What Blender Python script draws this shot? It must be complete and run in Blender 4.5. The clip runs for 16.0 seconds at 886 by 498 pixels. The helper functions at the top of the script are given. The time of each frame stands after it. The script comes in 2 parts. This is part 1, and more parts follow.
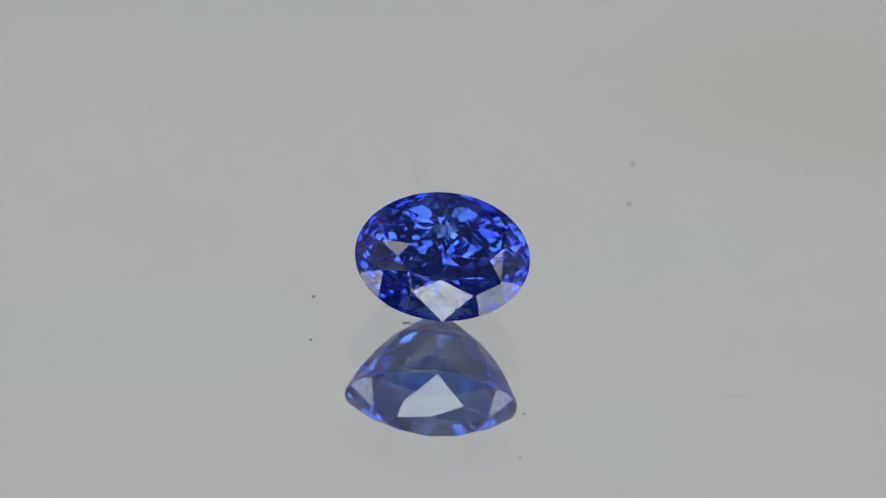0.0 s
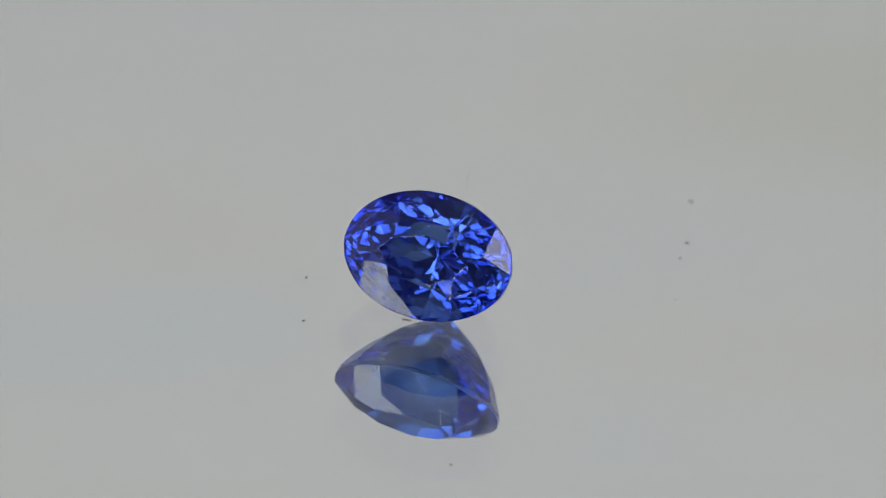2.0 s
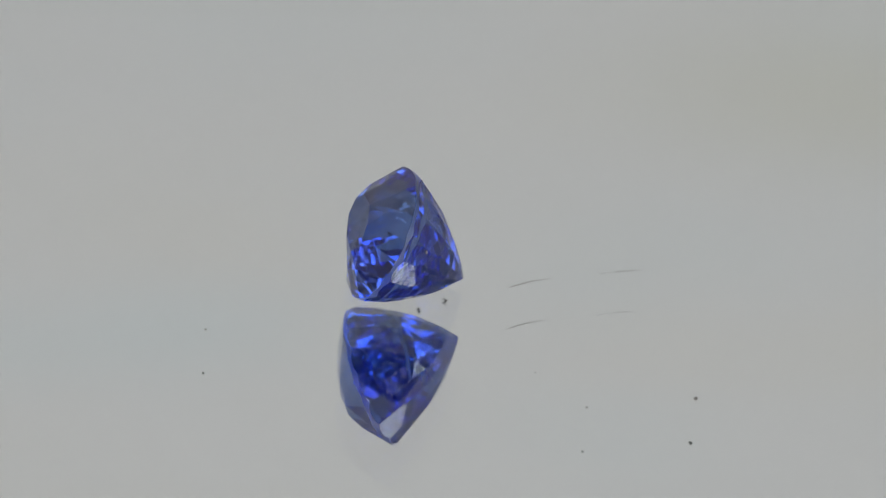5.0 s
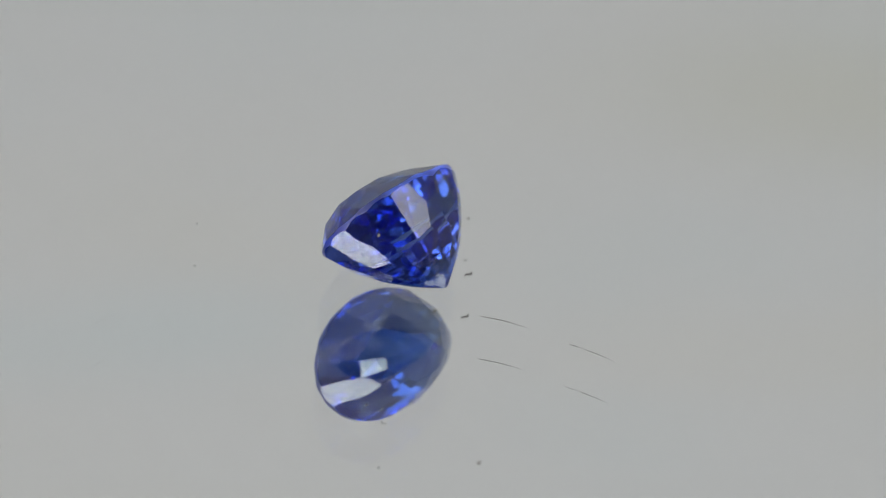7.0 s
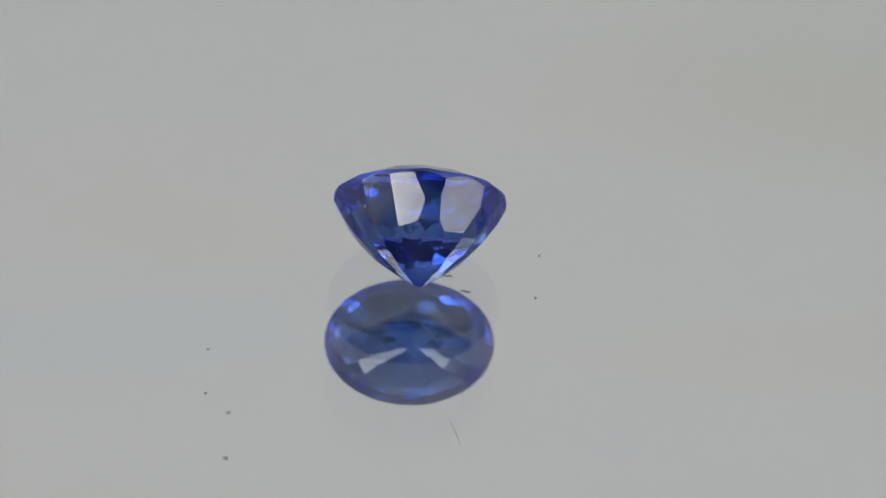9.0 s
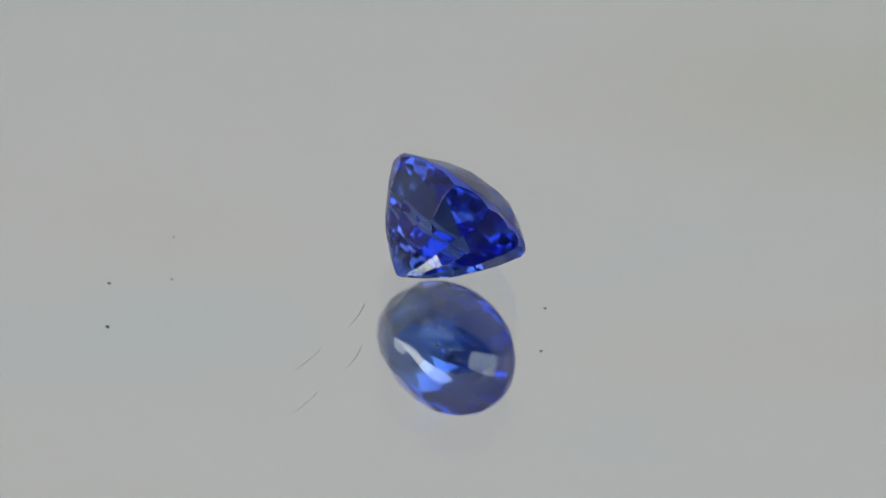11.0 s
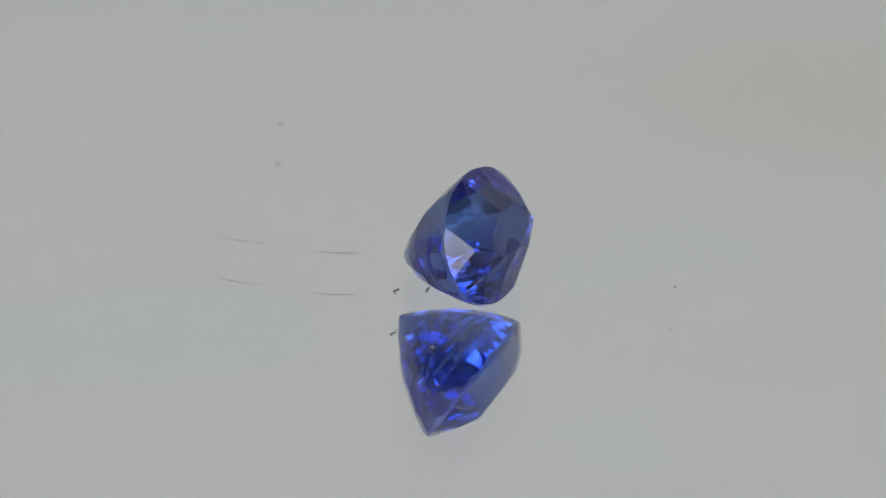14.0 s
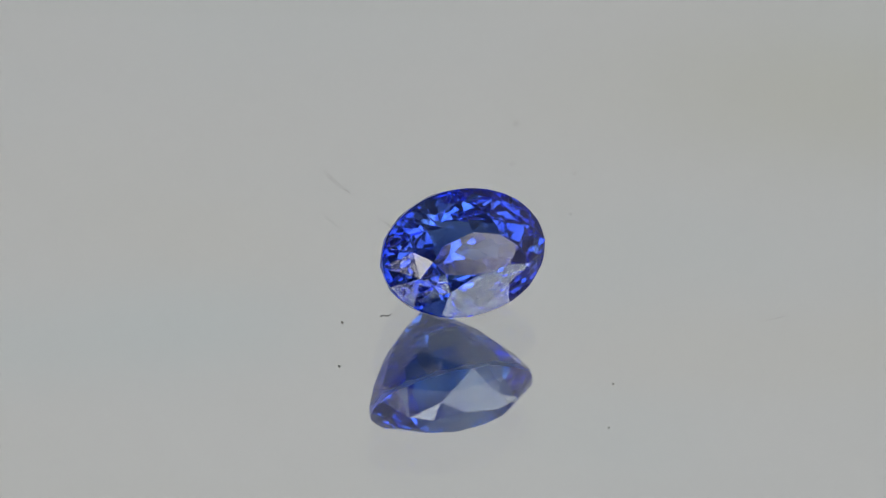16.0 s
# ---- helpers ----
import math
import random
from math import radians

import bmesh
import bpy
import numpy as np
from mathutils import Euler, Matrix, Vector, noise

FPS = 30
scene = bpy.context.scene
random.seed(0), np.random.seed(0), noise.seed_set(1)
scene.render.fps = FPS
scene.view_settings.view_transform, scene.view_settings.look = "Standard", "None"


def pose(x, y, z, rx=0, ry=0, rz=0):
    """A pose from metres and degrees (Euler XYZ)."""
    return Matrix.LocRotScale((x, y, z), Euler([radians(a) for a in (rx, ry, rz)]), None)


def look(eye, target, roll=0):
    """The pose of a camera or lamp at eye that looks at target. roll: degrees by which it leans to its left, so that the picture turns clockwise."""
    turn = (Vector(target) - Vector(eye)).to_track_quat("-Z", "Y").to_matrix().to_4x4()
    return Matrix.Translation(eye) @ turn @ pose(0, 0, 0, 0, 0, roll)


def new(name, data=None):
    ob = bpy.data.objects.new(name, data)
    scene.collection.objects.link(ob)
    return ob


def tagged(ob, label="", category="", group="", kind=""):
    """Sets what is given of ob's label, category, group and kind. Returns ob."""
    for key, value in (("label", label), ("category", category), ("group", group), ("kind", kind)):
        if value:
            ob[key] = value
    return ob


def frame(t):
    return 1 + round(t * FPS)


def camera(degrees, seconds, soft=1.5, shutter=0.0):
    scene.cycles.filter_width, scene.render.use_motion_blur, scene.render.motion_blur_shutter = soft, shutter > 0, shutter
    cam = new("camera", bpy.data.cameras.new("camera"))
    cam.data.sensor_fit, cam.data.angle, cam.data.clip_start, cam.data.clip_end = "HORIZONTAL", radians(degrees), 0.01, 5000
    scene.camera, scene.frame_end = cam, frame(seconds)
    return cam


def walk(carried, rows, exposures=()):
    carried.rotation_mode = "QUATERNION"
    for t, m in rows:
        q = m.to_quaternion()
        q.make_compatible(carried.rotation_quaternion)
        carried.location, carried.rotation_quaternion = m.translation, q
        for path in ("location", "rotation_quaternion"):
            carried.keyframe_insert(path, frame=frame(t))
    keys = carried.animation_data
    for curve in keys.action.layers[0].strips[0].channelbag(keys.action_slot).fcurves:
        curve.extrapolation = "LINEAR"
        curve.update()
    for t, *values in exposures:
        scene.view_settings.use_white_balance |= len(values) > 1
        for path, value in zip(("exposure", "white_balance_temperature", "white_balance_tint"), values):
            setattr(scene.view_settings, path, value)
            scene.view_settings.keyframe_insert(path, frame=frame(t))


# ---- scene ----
cam = camera(9.347, 16.0, soft=0.65)
MM = 0.001
cam.data.dof.use_dof, cam.data.dof.focus_distance, cam.data.dof.aperture_fstop = True, 0.2327, 46
scene.cycles.max_bounces, scene.cycles.glossy_bounces, scene.cycles.transmission_bounces = 24, 16, 24
EYE = Vector((0.0, -0.198502, 0.128784))
AIM = EYE + 0.2366 * Vector((0.0021162, 0.8420340, -0.5394242))
walk(cam, [(0.0, look(EYE, AIM, 4.592)), (16.0, look(EYE, AIM, 4.592))])

# ---- world and lamps ----
# A closed white photo booth: the only light is that of its lamps.
world = bpy.data.worlds.new("world")
world.use_nodes = True
scene.world = world
sky = world.node_tree.nodes["Background"]
sky.inputs[0].default_value = (0.8, 0.9, 1.0, 1)
sky.inputs[1].default_value = 0.05
scene.view_settings.exposure = 0.0


def softbox(name, az, el, dist, width, height, radiance, colour=(1, 1, 1), lean=0):
    """A rectangular lamp that faces the stone. az: degrees to the right of the camera's side; el: height in degrees."""
    a, e = radians(az), radians(el)
    eye = dist * Vector((math.sin(a) * math.cos(e), -math.cos(a) * math.cos(e), math.sin(e)))
    data = bpy.data.lights.new(name, "AREA")
    data.shape, data.size, data.size_y = "RECTANGLE", width, height
    data.energy = radiance * math.pi * width * height
    data.color = colour
    ob = new(name, data)
    ob.matrix_world = look(eye, (0, 0, 0), lean)
    return tagged(ob, "white rectangular lamp placed out of view in the booth", "lamp", kind="structure")


softbox("lamp_strip", -19, 31, 0.72, 0.112, 0.39, 6.2, (1.0, 0.98, 0.95))
softbox("lamp_panel", -5.5, 35.5, 0.74, 0.155, 0.22, 5.6, (1.0, 0.98, 0.95))
softbox("lamp_strip_right", 25.5, 31.5, 0.72, 0.09, 0.22, 5.0, (1.0, 0.98, 0.95), 30)
softbox("lamp_left", -57, 34, 0.72, 0.33, 0.46, 2.6)
softbox("lamp_right", 60.5, 34, 0.72, 0.35, 0.46, 2.7)
# two unseen fills added under the ceiling wash the backdrop, backs to the stone
for side in (-1, 1):
    softbox("backdrop_fill", 0, 80, 0.88, 0.30, 0.12, 5.4).matrix_world = look((0.30 * side, 0.18, 0.80), (0.10 * side, 0.80, 0.75))


# ---- materials ----
def material(name):
    m = bpy.data.materials.new(name)
    m.use_nodes = True
    nodes, links = m.node_tree.nodes, m.node_tree.links
    nodes.clear()
    out = nodes.new("ShaderNodeOutputMaterial")
    return m, nodes, links, out


def noise_node(nodes, links, scale, detail=3.0, stretch=(1, 1, 1), coord="Object"):
    tc = nodes.new("ShaderNodeTexCoord")
    mp = nodes.new("ShaderNodeMapping")
    mp.inputs["Scale"].default_value = stretch
    nz = nodes.new("ShaderNodeTexNoise")
    nz.inputs["Scale"].default_value, nz.inputs["Detail"].default_value = scale, detail
    links.new(tc.outputs[coord], mp.inputs[0])
    links.new(mp.outputs[0], nz.inputs["Vector"])
    return nz


def ramp_node(nodes, links, source, stops):
    r = nodes.new("ShaderNodeValToRGB")
    links.new(source, r.inputs[0])
    while len(r.color_ramp.elements) < len(stops):
        r.color_ramp.elements.new(0.5)
    for el, (pos, col) in zip(r.color_ramp.elements, stops):
        el.position, el.color = pos, (*col, 1)
    return r


def sapphire(name, rough, dark, pale, grit=1100.0, depth=0.0000013):
    """Corundum: clear gloss by Fresnel over a blue refraction; the polish is very slightly wavy."""
    m, nodes, links, out = material(name)
    fr = nodes.new("ShaderNodeFresnel")
    fr.inputs["IOR"].default_value = 1.77
    gl = nodes.new("ShaderNodeBsdfGlossy")
    gl.inputs["Roughness"].default_value = rough
    tint = ramp_node(nodes, links, fr.outputs[0], [(0.93, (1.0, 1.0, 1.0)), (0.99, (0.58, 0.64, 0.95))])
    links.new(tint.outputs[0], gl.inputs["Color"])
    rf = nodes.new("ShaderNodeBsdfRefraction")
    rf.inputs["IOR"].default_value = 1.77
    rf.inputs["Roughness"].default_value = rough
    zones = noise_node(nodes, links, 420.0, 3.0)
    cr = ramp_node(nodes, links, zones.outputs[0], [(0.35, dark), (0.65, pale)])
    links.new(cr.outputs[0], rf.inputs["Color"])
    polish = noise_node(nodes, links, grit, 4.0, (1, 1.8, 1))
    bump = nodes.new("ShaderNodeBump")
    bump.inputs["Strength"].default_value = 1.0
    bump.inputs["Distance"].default_value = depth
    links.new(polish.outputs[0], bump.inputs["Height"])
    for node in (fr, gl, rf):
        links.new(bump.outputs[0], node.inputs["Normal"])
    mx = nodes.new("ShaderNodeMixShader")
    links.new(fr.outputs[0], mx.inputs[0])
    links.new(rf.outputs[0], mx.inputs[1])
    links.new(gl.outputs[0], mx.inputs[2])
    # fine silk in the stone scatters a little light
    silk = nodes.new("ShaderNodeBsdfTranslucent")
    silk.inputs["Color"].default_value = (0.02, 0.09, 0.65, 1)
    haze = nodes.new("ShaderNodeMixShader")
    haze.inputs[0].default_value = 0.03
    links.new(mx.outputs[0], haze.inputs[1])
    links.new(silk.outputs[0], haze.inputs[2])
    links.new(haze.outputs[0], out.inputs[0])
    return m


def feather():
    """A healed crack in the stone: mostly clear, with a weak silky gloss."""
    m, nodes, links, out = material("feather")
    tr = nodes.new("ShaderNodeBsdfTransparent")
    gl = nodes.new("ShaderNodeBsdfGlossy")
    gl.inputs["Roughness"].default_value = 0.25
    gl.inputs["Color"].default_value = (0.85, 0.90, 1.0, 1)
    nz = noise_node(nodes, links, 5000.0, 4.0)
    cr = ramp_node(nodes, links, nz.outputs[0], [(0.42, (0.0, 0.0, 0.0)), (0.68, (0.45, 0.45, 0.45))])
    mx = nodes.new("ShaderNodeMixShader")
    links.new(cr.outputs[0], mx.inputs[0])
    links.new(tr.outputs[0], mx.inputs[1])
    links.new(gl.outputs[0], mx.inputs[2])
    links.new(mx.outputs[0], out.inputs[0])
    return m


def clear_glass():
    m, nodes, links, out = material("float_glass")
    g = nodes.new("ShaderNodeBsdfGlass")
    g.inputs["IOR"].default_value = 1.52
    g.inputs["Roughness"].default_value = 0.0
    g.inputs["Color"].default_value = (0.955, 0.99, 0.985, 1)
    links.new(g.outputs[0], out.inputs[0])
    return m


def silver():
    m, nodes, links, out = material("mirror_silver")
    g = nodes.new("ShaderNodeBsdfGlossy")
    g.inputs["Color"].default_value = (0.93, 0.94, 0.935, 1)
    g.inputs["Roughness"].default_value = 0.0
    links.new(g.outputs[0], out.inputs[0])
    return m


def paint(name, stops, scale, stretch=(1, 1, 1), rough=0.8, bump=0.0, patch=None):
    m, nodes, links, out = material(name)
    p = nodes.new("ShaderNodeBsdfPrincipled")
    p.inputs["Roughness"].default_value = rough
    nz = noise_node(nodes, links, scale, 4.0, stretch)
    cr = ramp_node(nodes, links, nz.outputs[0], stops)
    links.new(cr.outputs[0], p.inputs["Base Color"])
    if patch:
        place, reach, colour = patch
        tc = nodes.new("ShaderNodeTexCoord")
        mp = nodes.new("ShaderNodeMapping")
        mp.inputs["Scale"].default_value = (1, 1, 2.6)
        links.new(tc.outputs["Object"], mp.inputs[0])
        far = nodes.new("ShaderNodeVectorMath")
        far.operation = "DISTANCE"
        far.inputs[1].default_value = (place[0], place[1], place[2] * 2.6)
        links.new(mp.outputs[0], far.inputs[0])
        fade = nodes.new("ShaderNodeMapRange")
        fade.interpolation_type = "SMOOTHSTEP"
        fade.inputs["From Min"].default_value, fade.inputs["From Max"].default_value = reach, 0.0
        links.new(far.outputs["Value"], fade.inputs["Value"])
        mix = nodes.new("ShaderNodeMix")
        mix.data_type = "RGBA"
        links.new(fade.outputs[0], mix.inputs["Factor"])
        links.new(cr.outputs[0], mix.inputs["A"])
        mix.inputs["B"].default_value = (*colour, 1)
        links.new(mix.outputs["Result"], p.inputs["Base Color"])
    if bump:
        b = nodes.new("ShaderNodeBump")
        b.inputs["Strength"].default_value = bump
        b.inputs["Distance"].default_value = 0.0002
        fine = noise_node(nodes, links, scale * 12, 4.0)
        links.new(fine.outputs[0], b.inputs["Height"])
        links.new(b.outputs[0], p.inputs["Normal"])
    links.new(p.outputs[0], out.inputs[0])
    return m


SAPPHIRE = sapphire("sapphire", 0.0, (0.155, 0.285, 0.655), (0.38, 0.515, 0.775))
BRUTED = sapphire("bruted_sapphire", 0.35, (0.40, 0.48, 0.76), (0.52, 0.60, 0.84), 9000.0, 0.00003)
FEATHER = feather()
GLASS = clear_glass()
SILVER = silver()
# faint cool and warm bands, with one soft darker patch on the north wall
WALL = paint("booth_paint", [(0.32, (0.80, 0.82, 0.845)), (0.44, (0.862, 0.825, 0.838)), (0.56, (0.865, 0.825, 0.835)), (0.70, (0.865, 0.815, 0.79))], 7.5, (1, 1, 6), patch=((0.085, 0.80, 0.462), 0.075, (0.82, 0.78, 0.735)))
# the unseen south wall and ceiling are darkened so the stone reflects less
DARK_WALL = paint("dark_wall_paint", [(0.3, (0.20, 0.20, 0.21)), (0.7, (0.26, 0.26, 0.26))], 9.0)
CEILING = paint("ceiling_paint", [(0.3, (0.32, 0.33, 0.33)), (0.7, (0.38, 0.38, 0.37))], 5.0)
HAIR = paint("hair", [(0.3, (0.08, 0.08, 0.078)), (0.7, (0.18, 0.17, 0.16))], 4000.0)
DUST = paint("dust", [(0.3, (0.18, 0.18, 0.175)), (0.7, (0.38, 0.37, 0.35))], 4000.0)
FELT = paint("table_top_paint", [(0.3, (0.55, 0.55, 0.54)), (0.7, (0.62, 0.62, 0.61))], 20.0)


# ---- mesh helpers ----
def link_mesh(name, bm, mat, parent=None, label=""):
    me = bpy.data.meshes.new(name)
    bm.normal_update()
    bm.to_mesh(me)
    bm.free()
    me.materials.append(mat)
    ob = new(name, me)
    if parent:
        ob.parent = parent
    if label:
        tagged(ob, label)
    return ob


def box(name, x0, x1, y0, y1, z0, z1, mat, parent=None):
    bm = bmesh.new()
    bmesh.ops.create_cube(bm, size=1)
    bmesh.ops.scale(bm, vec=(x1 - x0, y1 - y0, z1 - z0), verts=bm.verts)
    bmesh.ops.translate(bm, vec=((x0 + x1) / 2, (y0 + y1) / 2, (z0 + z1) / 2), verts=bm.verts)
    return link_mesh(name, bm, mat, parent)


# ---- the booth ----
R, TOP, BASE = 0.80, 0.95, -0.0027
tagged(box("floor", -R, R, -R, R, BASE - 0.03, BASE, FELT), "pale matt table top under the mirror", "table top", kind="structure")
tagged(box("ceiling", -R, R, -R, R, TOP, TOP + 0.02, CEILING), "plain unseen booth ceiling, grey to keep reflections dark", "ceiling", kind="structure")
for nm, ext in (("wall_north", (-R - 0.02, R + 0.02, R, R + 0.02)), ("wall_south", (-R - 0.02, R + 0.02, -R - 0.02, -R)),
                ("wall_east", (R, R + 0.02, -R, R)), ("wall_west", (-R - 0.02, -R, -R, R))):
    tagged(box(nm, *ext, BASE - 0.03, TOP + 0.02, DARK_WALL if nm == "wall_south" else WALL),
           "unseen wall behind the camera, darkened for dark reflections in the stone" if nm == "wall_south" else "plain off-white booth wall with faint uneven tone", "wall", kind="structure")


# ---- the turning mirror ----
PLATE_R, PLATE_T = 0.046, 0.0025


def mirror_plate():
    thing = new("mirror")
    tagged(thing, "round back-silvered glass mirror turning on a pale table top", "mirror")
    n = 128
    bm = bmesh.new()
    ring = [(math.cos(2 * math.pi * k / n), math.sin(2 * math.pi * k / n)) for k in range(n)]
    c = 0.0004
    rows = [[bm.verts.new((x * r, y * r, z)) for x, y in ring] for r, z in
            ((PLATE_R - c, 0.0), (PLATE_R, -c), (PLATE_R, -PLATE_T))]
    bm.faces.new(rows[0])
    for a, b in zip(rows, rows[1:]):
        for k in range(n):
            bm.faces.new((a[k], b[k], b[(k + 1) % n], a[(k + 1) % n]))
    link_mesh("glass", bm, GLASS, thing, "clear glass with a bevelled rim")
    bm = bmesh.new()
    rows = [[bm.verts.new((x * PLATE_R, y * PLATE_R, z)) for x, y in ring] for z in (-PLATE_T, -PLATE_T - 0.0002)]
    bm.faces.new(rows[0])
    bm.faces.new(rows[1][::-1])
    for k in range(n):
        bm.faces.new((rows[0][k], rows[1][k], rows[1][(k + 1) % n], rows[0][(k + 1) % n]))
    link_mesh("silver_backing", bm, SILVER, thing, "bright silvered back of the mirror")
    return thing


# ---- the stone ----
GA, GB, CROWN, GIRDLE, PAV = 3.775, 2.771, 1.27, 0.17, 4.010   # half length, half width, heights, in mm
STONE_POSE = Matrix.Translation((0.000498, -0.002222, 0.0)) @ Euler((radians(60.825), 0, radians(-0.70))).to_matrix().to_4x4() @ pose(0, 0, 0, 0, 0, 0.53)


# crown corners: bearing in degrees and share of the girdle's radius; for the meeting points also the height
TABLE = [(2, 0.543), (35, 0.42), (87, 0.343), (151, 0.41), (181, 0.50), (212.7, 0.44), (272, 0.335), (330, 0.49)]
MEET = [(17, 0.72, 0.87), (61.8, 0.61, 0.86), (124.3, 0.61, 0.86), (165.9, 0.71, 0.86), (201.2, 0.70, 0.97), (240, 0.63, 0.885), (307.7, 0.684, 0.91), (337, 0.75, 1.0)]
KITE_FOOT = [0, 44, 90, 136, 180, 226, 273, 317]
HALF_FOOT = [19, 63, 121, 163, 200, 248, 298, 340]


def cut(bm, point, normal):
    """Grind one flat facet: take off all that lies beyond the plane."""
    geom = bm.verts[:] + bm.edges[:] + bm.faces[:]
    res = bmesh.ops.bisect_plane(bm, geom=geom, dist=1e-5, plane_co=point, plane_no=normal, clear_outer=True)
    edges = [e for e in res["geom_cut"] if isinstance(e, bmesh.types.BMEdge) and e.is_boundary]
    if len(edges) > 2:
        bmesh.ops.edgeloop_fill(bm, edges=edges)


def stone_shape():
    rng = random.Random(7)
    bm = bmesh.new()
    bmesh.ops.create_cube(bm, size=12)
    g = GIRDLE / 2
    cut(bm, Vector((0, 0, CROWN)), Vector((0, 0, 1)))
    # girdle, 48 narrow flats
    for k in range(48):
        a = 2 * math.pi * (k + 0.5) / 48
        cut(bm, Vector((GA * math.cos(a), GB * math.sin(a), 0)), Vector((math.cos(a) / GA, math.sin(a) / GB, 0)).normalized())
    # crown: each flat is ground through three of its corners; kites at the ends and shoulders are broken across
    def at(deg, r, z):
        return Vector((GA * r * math.cos(radians(deg)), GB * r * math.sin(radians(deg)), z))

    tops = [at(deg, r, CROWN) for deg, r in TABLE]
    meets = [at(*row) for row in MEET]
    rims = [at(deg, 1.012, g) for deg in KITE_FOOT]
    halves = [at(deg, 1, g) for deg in HALF_FOOT]
    hull = bmesh.new()
    for p in tops + meets + rims + halves + [Vector((0, 0, -PAV))]:
        hull.verts.new(p)
    bmesh.ops.convex_hull(hull, input=hull.verts)
    hull.normal_update()
    planes = [(f.verts[0].co.copy(), f.normal.copy()) for f in hull.faces if 0.05 < f.normal.z < 0.999]
    hull.free()
    done = []
    for p, nn in sorted(planes, key=lambda row: (round(row[1].z, 4), round(row[1].x, 4))):
        if all(nn.dot(other) < 0.9998 for other in done):
            cut(bm, p, nn)
            done.append(nn)
    # pavilion: tiers of flats round a bulging profile down to the culet
    # depth from and to, radius from and to, how much longer along the stone, number of flats
    tiers = [(0.0, 0.27, 1.0, 0.84, 1.0, 1.02, 16), (0.27, 0.50, 0.84, 0.655, 1.02, 1.05, 16), (0.50, 0.68, 0.655, 0.478, 1.05, 1.09, 16),
             (0.68, 0.84, 0.478, 0.285, 1.09, 1.14, 16), (0.84, 1.0, 0.285, 0.05, 1.14, 1.8, 8)]
    TWIST = {(0, 4): -10, (1, 4): -9, (1, 0): 5}   # flats ground off their true bearing
    LONG = (2, 3, 5)   # flats of the first tier that run on over the second
    for row, (s0, s1, r0, r1, long0, long1, count) in enumerate(tiers):
        z0 = -g - s0 * PAV
        for k in range(count):
            a = 2 * math.pi * (k + 0.5) / count + rng.uniform(-0.045, 0.045) + radians(TWIST.get((row, k), 0))
            c, s = math.cos(a), math.sin(a)
            if row == 1 and k in LONG:
                continue
            s9, r9, l9 = tiers[1][1::2][:3] if row == 0 and k in LONG else (s1, r1, long1)
            rr = r0 * (1 + (rng.uniform(-0.010, 0.010) if s0 else 0))
            r9 *= (1 + rng.uniform(-0.012, 0.012))
            upper = Vector((GA * rr * long0 * c, GB * rr * s, z0))
            lower = Vector((GA * r9 * l9 * c, GB * r9 * s - 0.08 * s9 * s9, -g - s9 * PAV))
            tangent = Vector((-GA * s, GB * c, 0))
            nn = tangent.cross(lower - upper).normalized()
            if nn.x * c + nn.y * s < 0:
                nn = -nn
            cut(bm, upper, nn)
    # worn edges
    bmesh.ops.remove_doubles(bm, verts=bm.verts, dist=0.012)
    bmesh.ops.bevel(bm, geom=bm.edges[:], offset=0.009, segments=1, affect="EDGES", clamp_overlap=True)
    bmesh.ops.scale(bm, vec=(MM, MM, MM), verts=bm.verts)
    bmesh.ops.recalc_face_normals(bm, faces=bm.faces)
    return bm


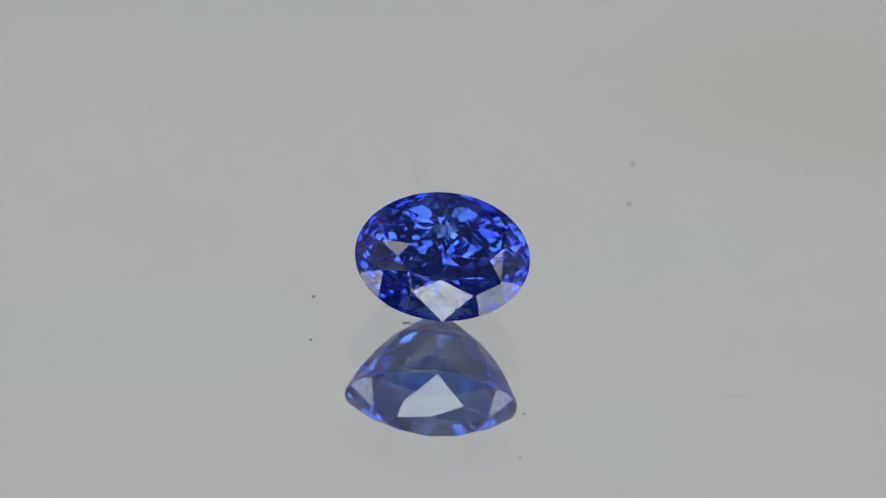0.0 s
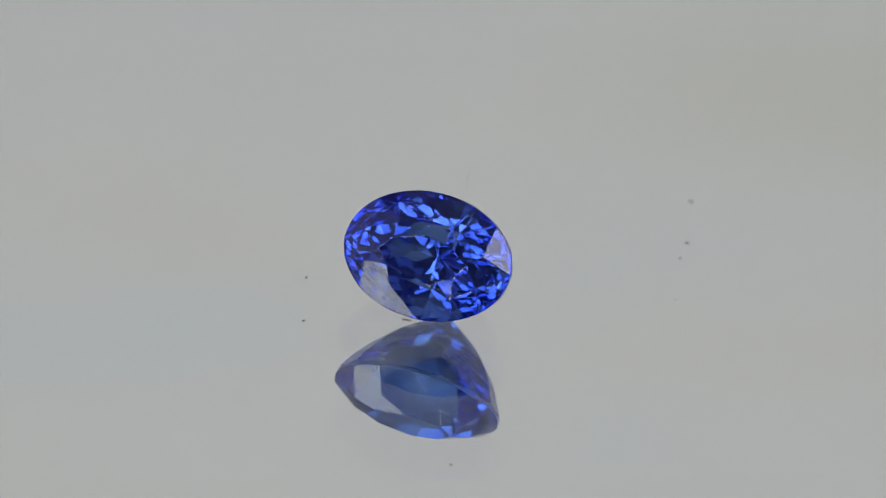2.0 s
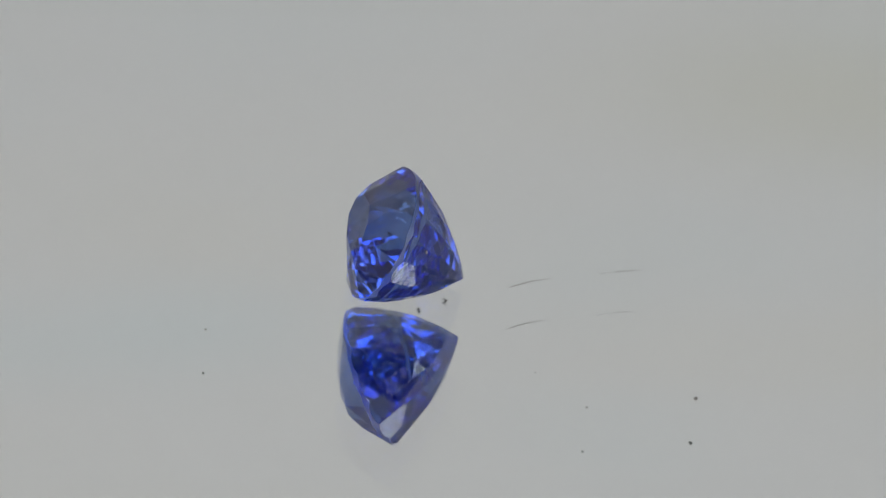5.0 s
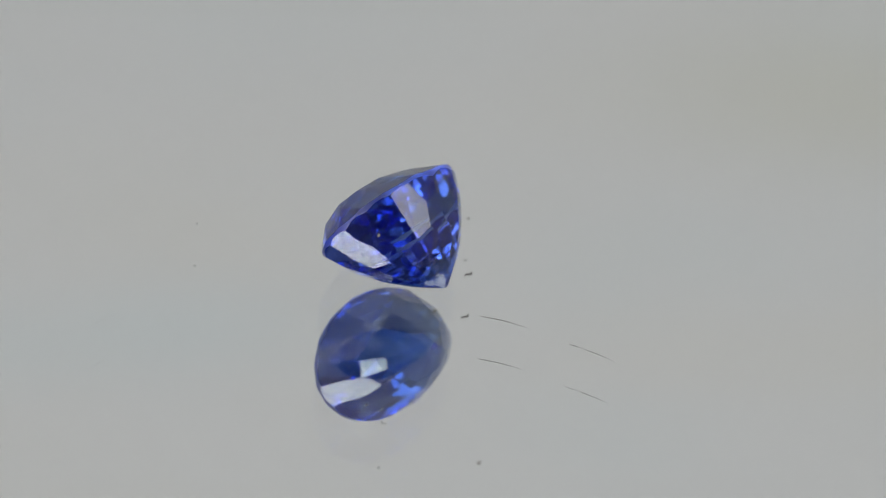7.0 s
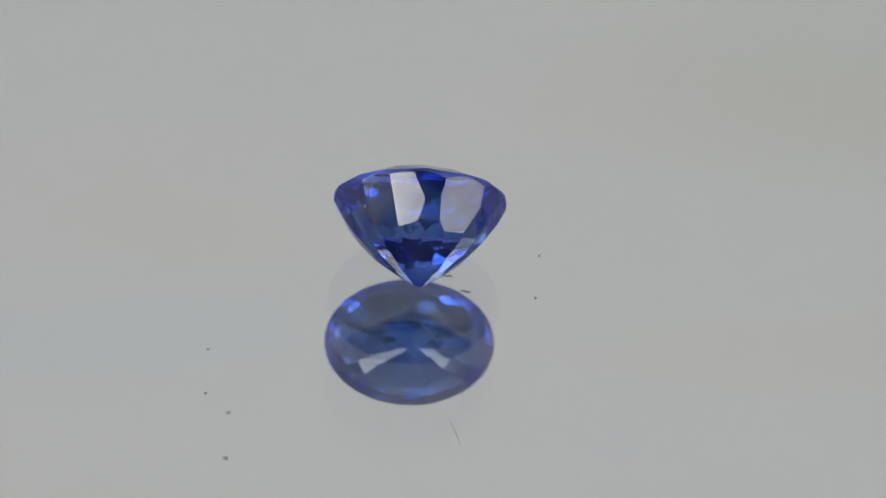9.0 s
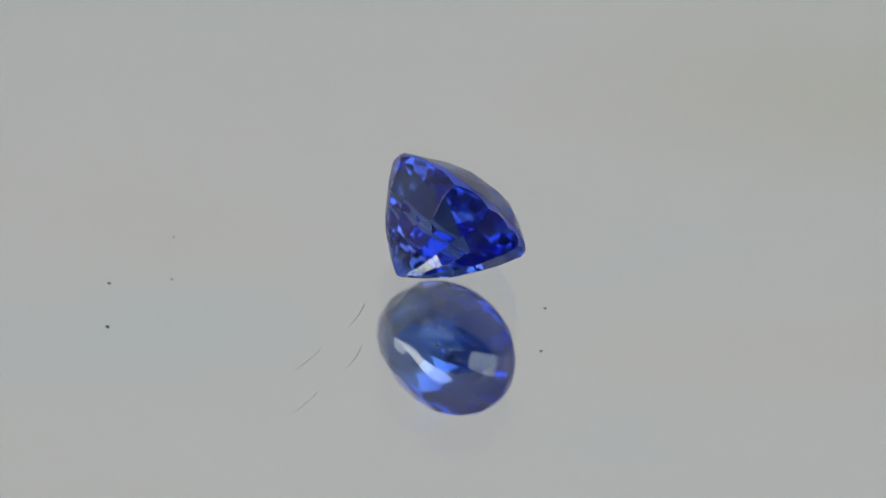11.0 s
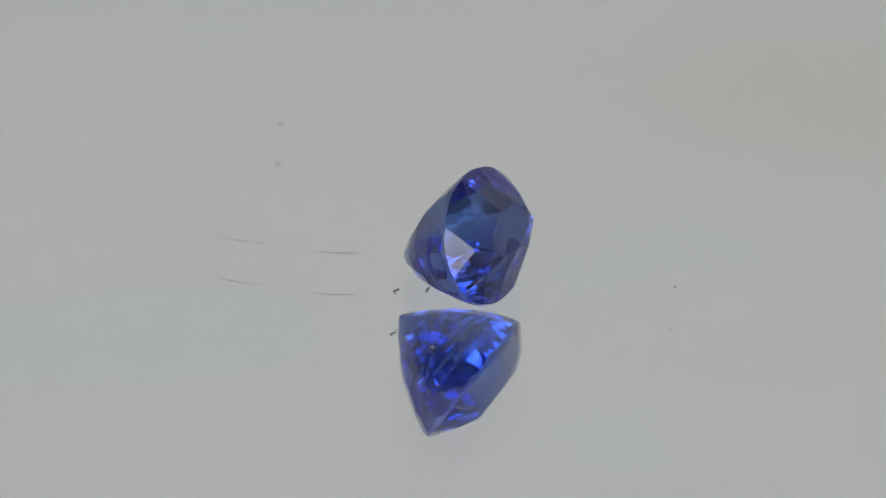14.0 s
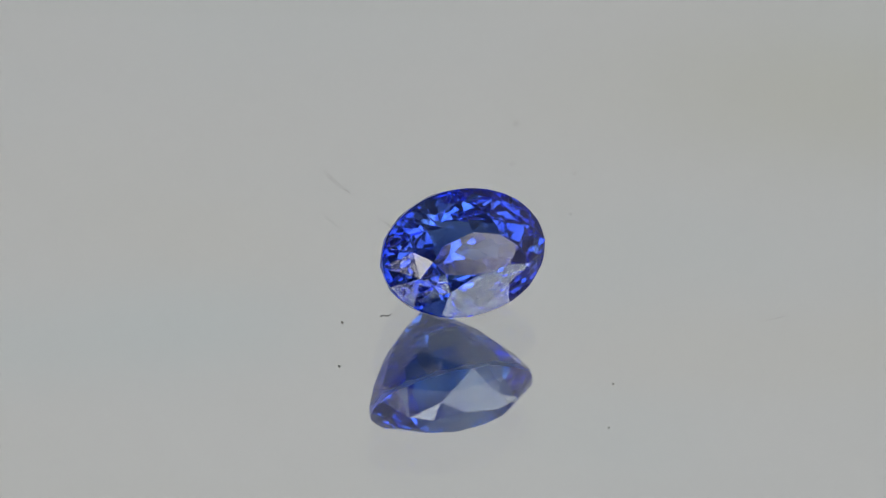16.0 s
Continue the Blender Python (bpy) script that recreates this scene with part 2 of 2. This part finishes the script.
def gemstone():
    thing = new("gemstone")
    tagged(thing, "oval faceted blue sapphire lying tilted on a mirror", "gemstone")
    whole = stone_shape()
    m = STONE_POSE.to_3x3()
    low = min((m @ v.co).z for v in whole.verts)

    def pick(name, test, label, mat=SAPPHIRE):
        bm = whole.copy()
        bm.normal_update()
        bmesh.ops.delete(bm, geom=[f for f in bm.faces if not test(f)], context="FACES")
        link_mesh(name, bm, mat, thing, label)

    edge = 0.02
    pick("table", lambda f: f.normal.z > 0.9999, "large flat top facet")
    pick("crown", lambda f: edge < f.normal.z <= 0.9999, "sloping upper facets in kites and triangles")
    pick("girdle", lambda f: abs(f.normal.z) <= edge, "thin frosted edge round the stone", BRUTED)
    pick("pavilion", lambda f: f.normal.z < -edge, "deep lower facets in tiers down to a point")
    whole.free()
    bm = bmesh.new()
    bmesh.ops.create_icosphere(bm, subdivisions=2, radius=0.085 * MM)
    for v in bm.verts:
        v.co *= 1 + 0.5 * noise.noise(v.co * 14000)
        v.co += Vector((2.467, 1.386, -1.184)) * MM
    link_mesh("inclusion", bm, DUST, thing, "tiny dark crystal breaking through a lower facet")
    # healed cracks: small curved sheets with ragged rims
    for centre, turn, size in (((-0.9, 0.5, -0.2), (60, 20, 30), 0.75), ((0.9, -0.6, -0.6), (110, -30, 80), 0.60),
                               ((1.7, 0.4, -0.3), (35, 50, -20), 0.50), ((-0.3, -0.9, -1.1), (80, 10, -50), 0.55)):
        bm = bmesh.new()
        bmesh.ops.create_grid(bm, x_segments=14, y_segments=9, size=1.0)
        place = Matrix.Translation(centre) @ pose(0, 0, 0, *turn)
        gone = []
        for v in bm.verts:
            x, y = v.co.x, v.co.y
            rim = 1 + 0.55 * noise.noise(Vector((math.atan2(y, x) * 1.5, size * 9, 0)))
            if math.hypot(x, y) > 0.95 * rim:
                gone.append(v)
            v.co = place @ Vector((x * size, y * size * 0.55, 0.16 * size * (x * x - y) + 0.05 * noise.noise(Vector((x * 3, y * 3, size * 20))))) * MM
        bmesh.ops.delete(bm, geom=gone, context="VERTS")
        link_mesh("feather", bm, FEATHER, thing, "faint milky healed crack inside the stone")
    return thing, -low


# ---- dust and marks on the glass ----
def speck(x, y, size, seed, lengthen=1.0, turn=0.0):
    rng = random.Random(seed)
    bm = bmesh.new()
    bmesh.ops.create_icosphere(bm, subdivisions=2, radius=size * MM / 2)
    for v in bm.verts:
        d = 1 + 0.6 * noise.noise(v.co * 9000 / size + Vector((seed, 0, 0)))
        v.co = Vector((v.co.x * d * lengthen, v.co.y * d, v.co.z * d * 0.5))
    low = min(v.co.z for v in bm.verts)
    bmesh.ops.translate(bm, vec=(0, 0, -low), verts=bm.verts)
    ob = link_mesh("dust_speck", bm, DUST)
    tagged(ob, "tiny dark dust speck on the mirror glass", "dust", "dust on the mirror")
    return ob, pose(x * MM, y * MM, 0, 0, 0, turn)


def fibre(name, points, width, label, category, group):
    """A thin bent thread that lies on the glass, through points in mm."""
    pts = [Vector((x * MM, y * MM, 0)) for x, y in points]
    mid = sum(pts, Vector()) / len(pts)
    fine = []
    for i in range(len(pts) - 1):
        p0, p1, p2, p3 = pts[max(i - 1, 0)], pts[i], pts[i + 1], pts[min(i + 2, len(pts) - 1)]
        for j in range(8):
            u = j / 8
            fine.append(0.5 * (2 * p1 + (p2 - p0) * u + (2 * p0 - 5 * p1 + 4 * p2 - p3) * u * u + (3 * p1 - p0 - 3 * p2 + p3) * u ** 3))
    fine.append(pts[-1])
    bm = bmesh.new()
    r = width * MM / 2
    rings = []
    for i, p in enumerate(fine):
        d = (fine[min(i + 1, len(fine) - 1)] - fine[max(i - 1, 0)]).normalized()
        side = Vector((-d.y, d.x, 0))
        w = r * (0.35 + 0.65 * math.sin(math.pi * min(1, 0.12 + i / len(fine)))) * (0.8 + 0.4 * abs(noise.noise(p * 4000)))
        rings.append([bm.verts.new(p - mid + side * w * math.cos(k * math.pi / 3) + Vector((0, 0, w + w * math.sin(k * math.pi / 3)))) for k in range(6)])
    for q, t in zip(rings, rings[1:]):
        for k in range(6):
            bm.faces.new((q[k], q[(k + 1) % 6], t[(k + 1) % 6], t[k]))
    bm.faces.new(rings[0][::-1])
    bm.faces.new(rings[-1])
    bmesh.ops.recalc_face_normals(bm, faces=bm.faces)
    ob = link_mesh(name, bm, HAIR)
    tagged(ob, label, category, group)
    return ob, Matrix.Translation(mid)


plate = mirror_plate()
stone, lift = gemstone()
stone_rest = Matrix.Translation((0, 0, lift)) @ STONE_POSE
stone.matrix_world = stone_rest
# place in mm, size in mm
SPECKS = [((8.80, 10.88), 0.17), ((9.65, 6.17), 0.11), ((-4.93, -2.15), 0.125), ((-5.42, -7.20), 0.05), ((5.87, -1.78), 0.06),
          ((4.44, -9.85), 0.10), ((4.68, 3.10), 0.05), ((7.09, 4.17), 0.07)]
loose = [speck(x, y, size, i + 1, 1.4, 40 * i) for i, ((x, y), size) in enumerate(SPECKS)]
loose.append(fibre("lint", [(-1.80, 0.85), (-1.66, 0.99), (-1.52, 0.90), (-1.40, 0.86), (-1.24, 0.98)], 0.085, "dark curled scrap of lint beside the stone", "lint", "lint on the mirror"))
loose.append(fibre("lint", [(-1.04, -0.20), (-0.92, -0.32), (-0.80, -0.22), (-0.66, -0.30), (-0.58, -0.20)], 0.085, "dark curled scrap of lint beside the stone", "lint", "lint on the mirror"))
loose.append(fibre("hair", [(0.50, 3.50), (0.22, 4.00), (-0.04, 4.55), (-0.35, 5.47)], 0.036, "fine dark hair lying on the mirror glass", "hair", "hairs on the mirror"))
loose.append(fibre("hair", [(-0.73, 7.48), (-0.82, 7.75), (-0.90, 8.02)], 0.027, "short fine dark hair lying on the mirror glass", "hair", "hairs on the mirror"))
loose.append(fibre("hair", [(-0.95, 8.22), (-1.02, 8.58), (-1.12, 9.10), (-1.17, 9.65)], 0.027, "fine dark hair lying on the mirror glass", "hair", "hairs on the mirror"))
loose.append(fibre("hair", [(12.50, -7.28), (13.40, -7.22), (14.31, -7.11)], 0.012, "very fine pale hair lying on the mirror glass", "hair", "hairs on the mirror"))


# ---- what turns ----
def turned(t):
    """Degrees by which the plate has turned, clockwise from above."""
    return 0.0 if t < 1.295 else -22.796 * (t - 1.295)


def motions():
    times = [0.0, 0.6, 1.2, 1.3, 1.4, 1.6, 2.0] + [2.0 + k for k in range(1, 15)]
    for ob, rest in [(plate, Matrix()), (stone, stone_rest)] + loose:
        walk(ob, [(t, pose(0, 0, 0, 0, 0, turned(t)) @ rest) for t in times])


motions()
